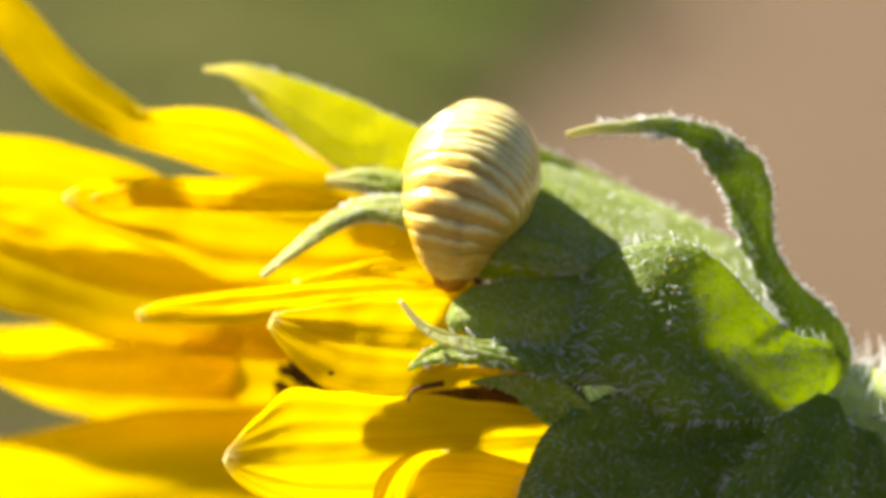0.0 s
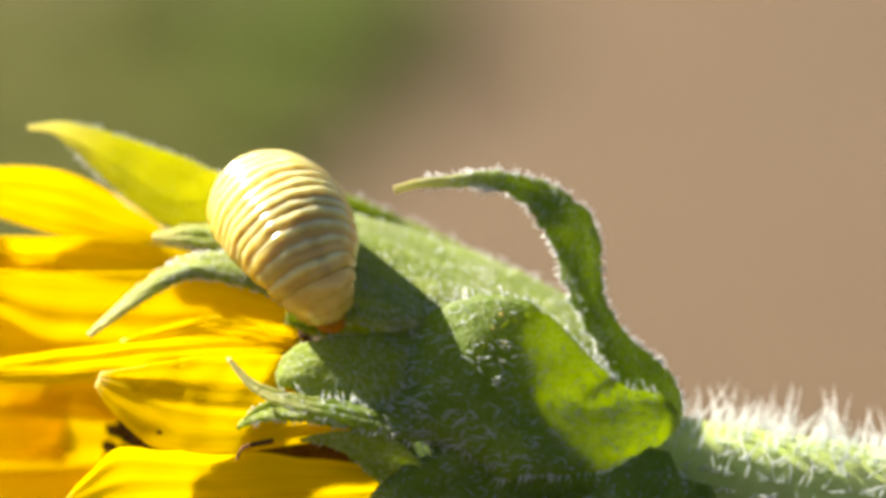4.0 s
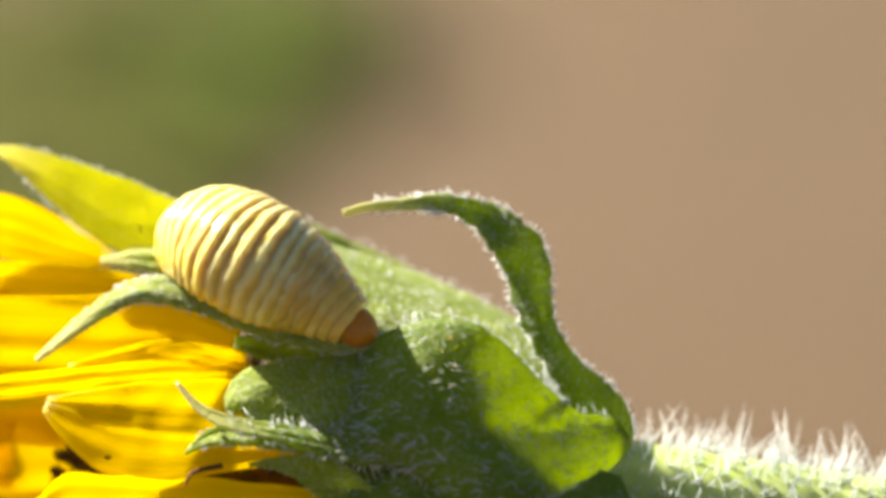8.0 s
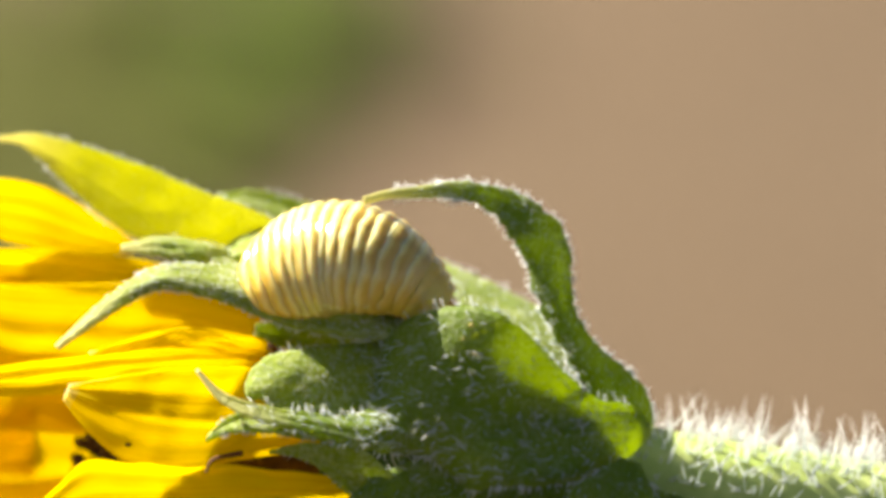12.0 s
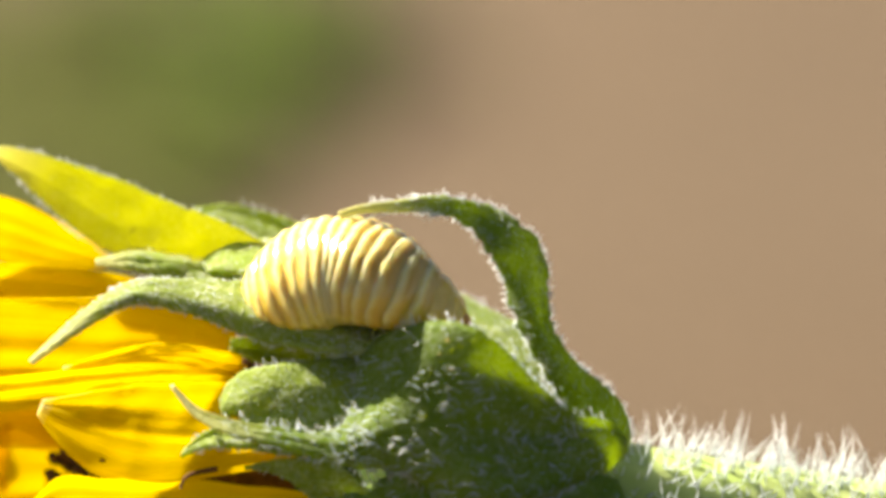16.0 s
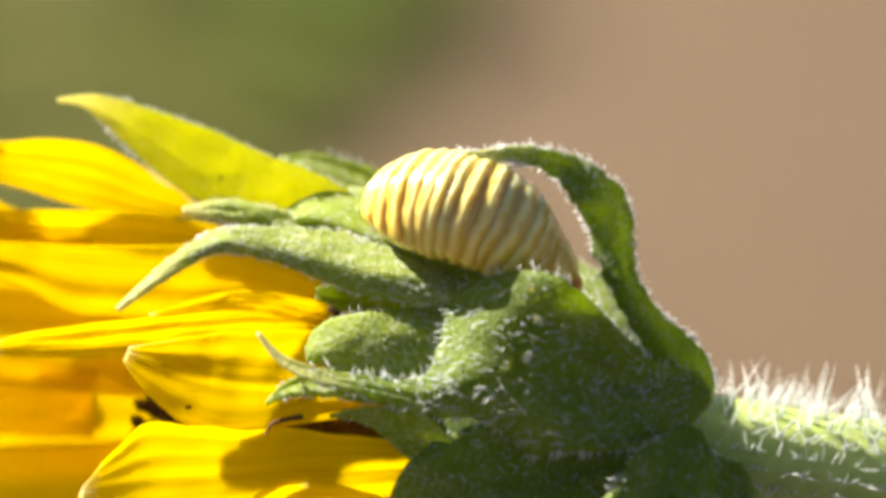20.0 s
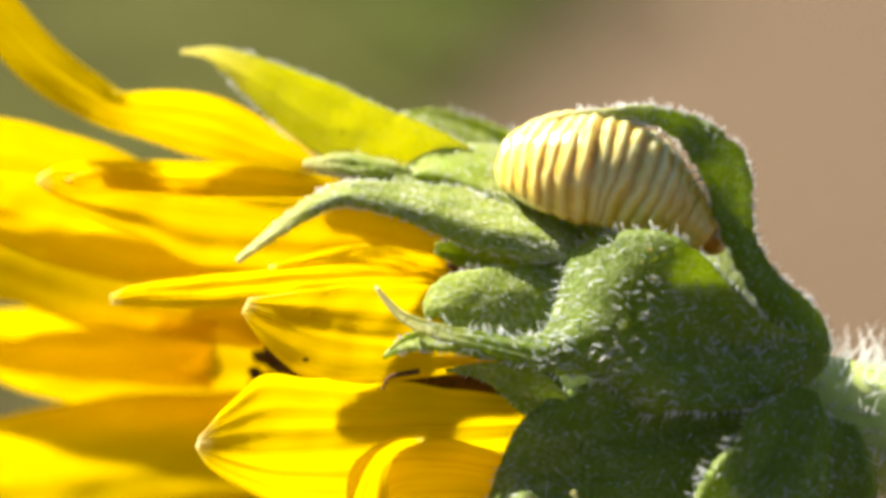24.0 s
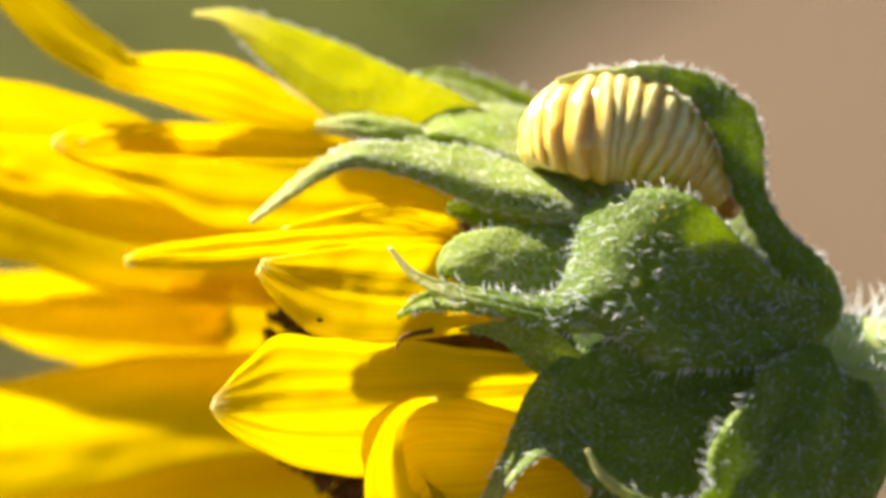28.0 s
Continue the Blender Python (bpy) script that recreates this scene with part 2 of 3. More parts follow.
STRAW = plain_material("dry_grass", (0.056, 0.068, 0.012), (0.082, 0.094, 0.019), 60, 0.7, 0.001)


# ---------------------------------------------------------------- building helpers
def link(name, mesh, mat, parent=None, label="", smooth=True):
    mesh.materials.append(mat)
    if smooth:
        mesh.polygons.foreach_set("use_smooth", [True] * len(mesh.polygons))
    ob = new(name, mesh)
    if parent:
        ob.parent = parent
        ob.matrix_parent_inverse = parent.matrix_world.inverted()
    if label:
        tagged(ob, label)
    return ob


def mesh_of(name, verts, faces, uvs=None):
    me = bpy.data.meshes.new(name)
    me.from_pydata([tuple(v) for v in verts], [], faces)
    if uvs is not None:
        layer = me.uv_layers.new(name="UVMap")
        loops = np.zeros(len(me.loops), int)
        me.loops.foreach_get("vertex_index", loops)
        layer.data.foreach_set("uv", np.array(uvs, float)[loops].ravel())
    me.update()
    return me


def sheet(rows, cup=0.15, tilt=0.0, ribs=0, rib=2.0, ripple=3.0, fold=0.0, curl=0.0, teeth=0.0, creases=(), seed=0, nu=44, nv=16):
    """A blade's points: rows from tip to base of (u, v, d, width), of (u, v, d, upper, lower half width), or of these
    five and the depths by which the upper and the lower edge lie behind the middle. cup: how far its edges bend
    towards the eye, of its width; tilt: degrees by which its upper edge leans away; fold: keel along the middle;
    curl: how far the edges turn in; teeth: how ragged the edges are, in units; creases: sharp lines along the blade,
    (place across from -1 to 1, depth, width). Returns a grid of points in drawing units."""
    q = spline(rows, nu)
    tan = np.gradient(q[:, :2], axis=0)
    tan /= np.linalg.norm(tan, axis=1)[:, None] + 1e-9
    side = np.stack([tan[:, 1], -tan[:, 0]], 1)
    side *= np.where(tan[:, :1].mean() > 0, 1, -1)
    grid = np.zeros((nu + 1, nv + 1, 3))
    k = math.tan(radians(tilt))
    for i in range(nu + 1):
        up, down = (q[i, 3], q[i, 4]) if q.shape[1] > 4 else (q[i, 3] / 2, q[i, 3] / 2)
        lean = (q[i, 5], q[i, 6]) if q.shape[1] > 6 else (0.0, 0.0)
        f = i / nu
        for j in range(nv + 1):
            x = 2 * j / nv - 1
            w = up if x > 0 else down
            wob = noise.noise((f * 3.1 + seed * 7.3, x * 1.2, seed * 1.7))
            wob2 = noise.noise((f * 9.0 + seed * 3.1, x * 2.5, 5 + seed))
            edge = 1 + 0.05 * noise.noise((f * 8, np.sign(x) * 3, seed)) * abs(x)
            off = x * w * edge * (1 - curl * abs(x) ** 3 * 0.35)
            if teeth and 0.04 < f < 0.97:
                saw = noise.noise((f * 34 + seed, np.sign(x) * 5, 2.0)) + 0.7 * noise.noise((f * 75 + seed, np.sign(x) * 5, 7.0))
                off += np.sign(x) * teeth * saw * abs(x) ** 5 * min(1.0, w / 14)
            d = -cup * w * 2 * (x * x - 0.3) + fold * w * (1 - abs(x)) + k * x * w
            d += lean[0 if x > 0 else 1] * abs(x) ** 1.4
            d += ripple * (wob + 0.5 * wob2) * min(1.0, w / 20)
            if ribs:
                d += rib * math.cos(x * math.pi * ribs) * min(1.0, w / 30)
            for place, deep, wide in creases:
                d += deep * max(0.0, 1 - abs(x - place) / wide) * min(1.0, w / 40)
            d -= curl * w * abs(x) ** 4 * 0.7
            grid[i, j] = (q[i, 0] + side[i, 0] * off, q[i, 1] + side[i, 1] * off, q[i, 2] + d)
    return grid


def blade(name, parent, mat, rows, thick=5.0, label="", **shape):
    """A leaf-like part with real thickness, its tip first."""
    g = sheet(rows, **shape)
    nu, nv = g.shape[0] - 1, g.shape[1] - 1
    gu = np.gradient(g, axis=0)
    gv = np.gradient(g, axis=1)
    nrm = np.cross(gu, gv)
    nrm /= np.linalg.norm(nrm, axis=2)[:, :, None] + 1e-9
    verts, uvs, faces = [], [], []
    for layer in (0.5, -0.5):
        for i in range(nu + 1):
            for j in range(nv + 1):
                e = min(1.0, 6 * (1 - abs(2 * j / nv - 1)) + 0.25)
                verts.append(at(*(g[i, j] + nrm[i, j] * thick * layer * e)))
                uvs.append((j / nv, i / nu))
    n = (nu + 1) * (nv + 1)
    idx = lambda i, j: i * (nv + 1) + j
    for i in range(nu):
        for j in range(nv):
            a, b, c, d = idx(i, j), idx(i + 1, j), idx(i + 1, j + 1), idx(i, j + 1)
            faces += [(a, d, c, b), (a + n, b + n, c + n, d + n)]
    rim = [idx(i, 0) for i in range(nu + 1)] + [idx(nu, j) for j in range(1, nv + 1)]
    rim += [idx(i, nv) for i in range(nu - 1, -1, -1)] + [idx(0, j) for j in range(nv - 1, 0, -1)]
    for a, b in zip(rim, rim[1:] + rim[:1]):
        faces.append((a, b, b + n, a + n))
    ob = link(name, mesh_of(name, verts, faces, uvs), mat, parent, label)
    return ob, g


def hairs(parent, stalks, thick=1.1, label="fine white hairs"):
    """Stalks: (root, direction, length) in drawing units; each a thin bent three-sided spike, in one mesh."""
    verts, faces = [], []
    rng = random.Random(len(stalks))
    for root, d, length in stalks:
        d = np.array(d, float)
        d /= np.linalg.norm(d) + 1e-9
        a = np.cross(d, (0.3, 0.5, 0.8))
        a /= np.linalg.norm(a) + 1e-9
        b = np.cross(d, a)
        bend = (a * rng.uniform(-1, 1) + b * rng.uniform(-1, 1)) * length * 0.16
        base = len(verts)
        girth = thick * rng.uniform(0.7, 1.25)
        for k, (f, r) in enumerate(((-0.06, 1.0), (0.5, 0.75))):
            for n in range(3):
                ang = n * 2.0944
                verts.append(at(*(root + d * length * f + bend * f * f + (a * math.cos(ang) + b * math.sin(ang)) * girth * r)))
        verts.append(at(*(root + d * length + bend)))
        for n in range(3):
            m = (n + 1) % 3
            faces += [(base + n, base + m, base + 3 + m, base + 3 + n), (base + 3 + n, base + 3 + m, base + 6)]
    ob = link("hairs", mesh_of("hairs", verts, faces), HAIR, parent, label)
    return tagged(ob, kind="stuff")


def fuzz(parent, g, surface, edge, length, seed, first=0.24, thick=0.8):
    """Hairs on the near face and along both edges of a blade's grid."""
    rng = random.Random(seed)
    nu, nv = g.shape[0] - 1, g.shape[1] - 1
    gu, gv = np.gradient(g, axis=0), np.gradient(g, axis=1)
    nrm = np.cross(gu, gv)
    nrm /= np.linalg.norm(nrm, axis=2)[:, :, None] + 1e-9
    nrm *= -np.sign(nrm[:, :, 2:3] + 1e-9)
    stalks = []

    def spot(fu, fv):
        i, j = min(int(fu * nu), nu - 1), min(int(fv * nv), nv - 1)
        a, b = fu * nu - i, fv * nv - j
        p = g[i, j] * (1 - a) * (1 - b) + g[i + 1, j] * a * (1 - b) + g[i, j + 1] * (1 - a) * b + g[i + 1, j + 1] * a * b
        return p, nrm[i, j], gv[i, j] / (np.linalg.norm(gv[i, j]) + 1e-9), gu[i, j] / (np.linalg.norm(gu[i, j]) + 1e-9)

    for _ in range(surface):
        p, n, sv, su = spot(rng.uniform(first, 0.97) if rng.random() > 0.2 else rng.uniform(first * 0.4, 0.97), rng.uniform(0.04, 0.96))
        if noise.noise(tuple(p * 0.014)) < 0.0 and rng.random() < 0.45:
            continue
        d = n * 0.38 - su * rng.uniform(0.2, 1.1) + sv * rng.uniform(-0.7, 0.7)
        stalks.append((p, d, length * (rng.uniform(0.35, 0.8) if rng.random() < 0.65 else rng.uniform(0.8, 1.3))))
    for _ in range(edge):
        s = rng.choice((0, 1))
        p, n, sv, su = spot(rng.uniform(first * 0.55, 0.97), 0.001 if s == 0 else 0.999)
        d = sv * (1 if s else -1) - su * rng.uniform(0.0, 0.6) + n * rng.uniform(-0.3, 0.7)
        stalks.append((p, d, length * (rng.uniform(0.2, 0.45) if rng.random() < 0.6 else rng.uniform(0.45, 0.9))))
    return hairs(parent, stalks, thick)


def tube(name, rows, mat, parent, label="", n=40, sides=24, rough=0.03, seed=0):
    """A round stalk through rows of (u, v, d, radius)."""
    q = spline(rows, n)
    t = np.gradient(q[:, :3], axis=0)
    t /= np.linalg.norm(t, axis=1)[:, None]
    verts, uvs, faces, rings = [], [], [], []
    for i in range(n + 1):
        a = np.cross(t[i], (0, 0, 1.0))
        a /= np.linalg.norm(a)
        b = np.cross(t[i], a)
        for k in range(sides):
            ang = 2 * math.pi * k / sides
            r = q[i, 3] * (1 + rough * math.cos(ang * 7) + rough * noise.noise((i * 0.3, math.cos(ang) * 2, math.sin(ang) * 2 + seed)))
            o = a * math.cos(ang) + b * math.sin(ang)
            verts.append(at(*(q[i, :3] + o * r)))
            rings.append((q[i, :3] + o * r, o, t[i]))
            uvs.append((k / sides, i / n))
    for i in range(n):
        for k in range(sides):
            m = (k + 1) % sides
            faces.append((i * sides + k, i * sides + m, (i + 1) * sides + m, (i + 1) * sides + k))
    faces.append(tuple(range(sides)))
    faces.append(tuple(range(n * sides + sides - 1, n * sides - 1, -1)))
    return link(name, mesh_of(name, verts, faces, uvs), mat, parent, label), rings

# ---------------------------------------------------------------- ground and the plants behind
def ground_sheet():
    xs = np.concatenate([-np.geomspace(400, 3, 14), np.linspace(-2.5, 2.5, 61), np.geomspace(3, 400, 14)])
    ys = np.concatenate([-np.geomspace(400, 3, 14), np.linspace(-2.5, 4.5, 71), np.geomspace(5, 800, 16)])
    verts = [(x, y, 0.02 * noise.noise((x * 1.3, y * 1.3, 0)) + 0.006 * noise.noise((x * 6, y * 6, 2)) - 0.012) for y in ys for x in xs]
    w = len(xs)
    faces = [(j * w + i, j * w + i + 1, (j + 1) * w + i + 1, (j + 1) * w + i) for j in range(len(ys) - 1) for i in range(w - 1)]
    return tagged(link("ground", mesh_of("ground", verts, faces), SOIL), "bare dry tan soil with fine crumbs", "ground", kind="structure")


ground = ground_sheet()


def weed(x, y, radius, count, mat, label, seed, upright=0.5, leaf=0.03, narrow=0.4):
    """A low weed: a short stalk and pointed, cupped leaves round it."""
    rng = random.Random(seed)
    base = new("weed")
    base.location = (x, y, 0)
    bpy.context.view_layer.update()
    tagged(base, label, "weed", "weeds on the soil behind")
    for n in range(count):
        turn, rise = rng.uniform(0, 6.283), rng.uniform(0.1, 1.0) * upright
        r0 = radius * rng.uniform(0.0, 0.75)
        size = leaf * rng.uniform(0.7, 1.3)
        c, s = math.cos(turn), math.sin(turn)
        verts, faces = [], []
        steps = 7
        for i in range(steps + 1):
            f = i / steps
            w = size * narrow * math.sin(math.pi * min(1, f * 0.94 + 0.06)) ** 0.8 * 0.5 + 0.0004
            out = r0 + size * f * math.cos(rise)
            h = 0.004 + (r0 + size * f) * math.tan(rise) * 0.8 - size * 0.35 * f * f
            for k in (-1, 0, 1):
                verts.append((x + c * out - s * k * w, y + s * out + c * k * w, max(h, 0.002 + 0.002 * f) + abs(k) * w * 0.3))
        for i in range(steps):
            for k in (0, 1):
                a = i * 3 + k
                faces.append((a, a + 1, a + 4, a + 3))
        ob = link("leaf", mesh_of("leaf", verts, faces), mat, base)
    verts = [(x + 0.004 * math.cos(k * 1.047) * s, y + 0.004 * math.sin(k * 1.047) * s, h) for h, s in ((-0.01, 1), (radius * 0.6 * upright + 0.01, 0.4)) for k in range(6)]
    faces = [(k, (k + 1) % 6, 6 + (k + 1) % 6, 6 + k) for k in range(6)] + [(6, 7, 8, 9, 10, 11)]
    link("stalk", mesh_of("stalk", verts, faces), mat, base)
    return base


def on_ground(u, v):
    """Where the plane's point (u, v), seen from the eye, falls on the soil."""
    eye = MIDDLE - AWAY * REACH
    ray = at(u, v) - eye
    return eye + ray * (eye.z / -ray.z)


for u, v, radius, count, mat, what, up, leaf, narrow in (
    (540, 10, 0.045, 26, WEED_DARK, "small dark green leafy weed on dry soil", 0.25, 0.03, 0.5),
    (520, -120, 0.05, 36, WEED_DARK, "small dark green leafy weed on dry soil", 0.25, 0.035, 0.5),
    (420, 120, 0.035, 26, WEED, "low green leafy weed on dry soil", 0.5, 0.03, 0.5),
    (330, 250, 0.035, 40, STRAW, "low olive leafy weed on dry soil", 0.4, 0.03, 0.5),
    (250, 40, 0.035, 40, STRAW, "low olive leafy weed on dry soil", 0.4, 0.03, 0.5),
    (670, -60, 0.05, 14, WEED_DARK, "small dark green leafy weed on dry soil", 0.3, 0.025, 0.5),
    (650, 50, 0.045, 11, WEED, "small dark green leafy weed on dry soil", 0.25, 0.022, 0.5),
    (520, 190, 0.03, 10, WEED, "low green leafy weed on dry soil", 0.25, 0.025, 0.5),
    (140, 160, 0.035, 40, STRAW, "low olive leafy weed on dry soil", 0.3, 0.03, 0.5),
    (790, 10, 0.06, 8, WEED, "sparse green weed on dry soil", 0.2, 0.02, 0.4),
    (60, 120, 0.04, 60, STRAW, "tuft of dry olive grass on soil", 0.5, 0.05, 0.14),
    (-160, 240, 0.04, 60, STRAW, "tuft of dry olive grass on soil", 0.5, 0.05, 0.14),
    (60, -60, 0.045, 70, STRAW, "tuft of dry olive grass on soil", 0.4, 0.05, 0.16),
    (200, 300, 0.045, 70, STRAW, "tuft of dry olive grass on soil", 0.3, 0.05, 0.16),
    (-120, 20, 0.045, 70, STRAW, "tuft of dry olive grass on soil", 0.4, 0.05, 0.16),
    (-250, 430, 0.045, 70, STRAW, "tuft of dry olive grass on soil", 0.3, 0.05, 0.16),
    (-60, 480, 0.04, 60, STRAW, "tuft of dry olive grass on soil", 0.5, 0.05, 0.14),
    (-240, 700, 0.04, 60, STRAW, "tuft of dry olive grass on soil", 0.5, 0.05, 0.14),
):
    p = on_ground(u, v)
    weed(p.x, p.y, radius, count, mat, what, u + v, up, leaf, narrow)


# ---------------------------------------------------------------- the sunflower
sunflower = new("sunflower")
sunflower.location = (0.070, 0.006, 0)
bpy.context.view_layer.update()
tagged(sunflower, "yellow wild sunflower head with hairy green bracts and stem", "flower")

# Stalk: level behind the head, then bending down to the soil.
stalk_rows = [(1010, 780, 0, 200), (1150, 790, 0, 150), (1250, 800, 5, 118), (1420, 826, 10, 112), (1700, 876, 10, 116), (2050, 985, 20, 118), (*drawn(0.056, 0.004, 0.405), 118), (*drawn(0.066, 0.006, 0.36), 118), (*drawn(0.070, 0.006, 0.2), 110), (*drawn(0.070, 0.006, -0.03), 105)]
stem, rings = tube("stem", stalk_rows, STEM, sunflower, "pale green stem with dense white bristles", n=120)
rng = random.Random(5)
stalks = []
for n, (p, o, t) in enumerate(rings):
    if 1200 < p[0] < 2300 and o[2] < 0.75:
        for _ in range(9):
            stalks.append((p + t * rng.uniform(-120, 120), o + t * rng.uniform(-0.35, 0.5) + np.array([rng.uniform(-.35, .35) for _ in range(3)]), 22 + 84 * rng.random() ** 2.0))
hairs(stem, stalks, 1.9, "long white bristles")


# Receptacle: the green body that the bracts and petals grow from.
def round_body(name, parent, mat, centre, semi, rows=20, cols=32, rough=0.03):
    verts, faces = [], []
    for i in range(rows + 1):
        a = math.pi * i / rows
        for k in range(cols):
            b = 2 * math.pi * k / cols
            n = np.array([math.cos(a), math.sin(a) * math.cos(b), math.sin(a) * math.sin(b)])
            r = 1 + rough * noise.noise(tuple(n * 3))
            verts.append(at(*(np.array(centre) + n * np.array(semi) * r)))
    for i in range(rows):
        for k in range(cols):
            m = (k + 1) % cols
            faces.append((i * cols + k, i * cols + m, (i + 1) * cols + m, (i + 1) * cols + k))
    return link(name, mesh_of(name, verts, faces), mat, parent)


round_body("receptacle", sunflower, CORE, (940, 790, 40), (310, 300, 240))
round_body("disc", sunflower, FLORET, (600, 800, 110), (340, 240, 190))
# Disc florets: short brown tubes standing on the dome.
tuft = []
for name, mat in (("floret", FLORET), ("floret", FLORET_GOLD)):
    verts, faces = [], []
    for f, r in ((0, 7), (0.55, 9), (0.8, 13), (1.0, 5)):
        for k in range(5):
            verts.append((math.cos(k * 1.2566) * r * UNIT, math.sin(k * 1.2566) * r * UNIT, f * 50 * UNIT))
    for i in range(3):
        for k in range(5):
            m = (k + 1) % 5
            faces.append((i * 5 + k, i * 5 + m, i * 5 + 5 + m, i * 5 + 5 + k))
    faces.append((15, 16, 17, 18, 19))
    me = mesh_of(name, verts, faces)
    me.materials.append(mat)
    tuft.append(me)
for n in range(260):
    a = math.acos(1 - 1.0 * (n + 0.5) / 260)
    b = n * 2.39996
    o = np.array([-math.cos(a), math.sin(a) * math.cos(b), math.sin(a) * math.sin(b)])
    ob = new("floret", tuft[1 if n % 7 == 0 else 0])
    ob.parent = sunflower
    ob.matrix_parent_inverse = sunflower.matrix_world.inverted()
    q = way(*(o / np.array([340, 240, 190]))).to_track_quat("Z", "Y")
    ob.matrix_basis = Matrix.LocRotScale(at(*(np.array([600, 800, 110]) + o * np.array([335, 235, 185]))), q, (1, 1, rng.uniform(0.7, 1.25)))


def petal(rows, mat=PETAL, **k):
    k.setdefault("ribs", 4)
    k.setdefault("rib", 1.1)
    k.setdefault("ripple", 9)
    k.setdefault("nu", 64)
    k.setdefault("nv", 30)
    return blade("petal", sunflower, mat, rows, k.pop("thick", 4.0), **k)


def bract(rows, mat=BRACT, surface=200, edge=90, length=22, label="", hair=0.8, first=0.24, **k):
    k.setdefault("ripple", 10)
    k.setdefault("teeth", 4.0)
    k.setdefault("nu", 110)
    ob, g = blade("bract", sunflower, mat, rows, k.pop("thick", 9.0), label, **k)
    fuzz(ob, g, surface, int(edge * 2), length, k.get("seed", 0) + 100, first, hair)
    return ob, g


# Petals, far side first.
petal([(-565, 450, 300, 30), (-384, 405, 280, 240), (-191, 442, 250, 320), (12, 501, 220, 310), (266, 560, 180, 240), (469, 585, 120, 120)], seed=1, tilt=-16, cup=0.1)
petal([(-529, 664, 380, 10), (-337, 654, 360, 66), (-134, 691, 340, 160), (68, 701, 290, 190), (290, 701, 210, 190)], PETAL_SHADED, seed=2, cup=-0.1, tilt=-30)
petal([(-582, 975, 420, 16), (-431, 956, 405, 120), (-330, 941, 395, 205), (-108, 918, 370, 262), (73, 888, 330, 250), (324, 856, 250, 200)], seed=3, cup=0.12, tilt=-17)
petal([(-484, 1225, 400, 16), (-274, 1144, 380, 190), (-73, 1109, 350, 230), (128, 1068, 300, 230), (379, 1022, 230, 200)], seed=4, cup=0.12, tilt=-14)
petal([(-40, 1214, 180, 16), (140, 1149, 170, 120), (280, 1115, 150, 150), (441, 1091, 100, 130)], PETAL_SHADED, seed=5)
petal([(-334, 666, 330, 14), (-236, 676, 322, 80), (-84, 682, 310, 120), (169, 694, 250, 120)], seed=17, cup=0.1, tilt=-30)
petal([(-370, 366, 170, 8), (-262, 422, 160, 110), (-120, 459, 140, 150), (42, 495, 120, 150), (285, 499, 80, 100)], seed=6, cup=0.12, tilt=-16)
petal([(-324, -32, 184, 20, 20, 16, -16), (-243, 70, 182, 46, 46, 34, -34), (-146, 177, 178, 46, 46, 34, -34), (-54, 237, 174, 40, 40, 26, -26), (-9, 261, 172, 36, 36, 6, -6), (73, 271, 166, 48, 48, -8, 8), (164, 290, 160, 56, 56, -12, 12), (245, 318, 150, 45, 45, -10, 10), (347, 349, 138, 14, 14, 0, 0)], seed=7, cup=0.1, tilt=-20, ripple=5)
petal([(-149, 385, 10, 4, 4, 0, 0), (-110, 396, 4, 5, 26, 0, 10), (-59, 403, -2, 5, 46, 0, 18), (42, 410, -8, 5, 78, 0, 12), (144, 417, -12, 6, 118, 0, 18), (306, 428, -12, 16, 120, 5, 20), (430, 446, -8, 40, 90, 10, 16), (568, 492, 0, 30, 30, 0, 10)], PETAL_SHADED, seed=8, cup=0.0, tilt=2, ripple=5, creases=((-0.35, 4, 0.3), (-0.7, -3, 0.2)))
petal([(-147, 382, 102, 4, 4), (-110, 380, 102, 20, 20), (-60, 384, 104, 34, 30), (42, 392, 104, 44, 40), (164, 398, 102, 48, 40), (347, 412, 98, 42, 40), (440, 425, 92, 30, 30)], seed=9, cup=0.1, tilt=-6, ripple=6, creases=((0.35, 7, 0.35),))
petal([(-98, 386, 84, 3, 3), (-60, 382, 80, 15, 15), (-9, 381, 76, 22, 24), (73, 391, 78, 18, 20), (164, 408, 84, 5, 10)], PETAL_SHADED, seed=18, cup=-0.12, tilt=-18, ripple=3, ribs=5, rib=2.4)
petal([(-16, 598, -65, 18), (40, 588, -71, 42), (180, 580, -75, 62), (325, 566, -69, 66), (450, 558, -59, 60), (589, 560, -45, 50)], seed=10, cup=0.1, tilt=-3, ripple=6, creases=((0.3, -5, 0.4), (-0.35, 4, 0.35)))
petal([(266, 538, -90, 8), (427, 511, -80, 36), (579, 537, -60, 44)], PETAL_SHADED, seed=11)
low_petal, low_grid = petal([(224, 604, -194, 14, 14, 0, 0), (258, 618, -200, 36, 40, -2, 2), (310, 636, -206, 64, 72, -4, 0), (370, 652, -210, 88, 88, -6, -4), (450, 664, -206, 100, 80, -8, -6), (540, 668, -195, 104, 62, -6, -6), (663, 674, -160, 70, 40, 0, 0)], PETAL_SHADED, seed=12, cup=0.0, ripple=5, creases=((0.06, -6, 0.12), (0.55, 3, 0.3)))
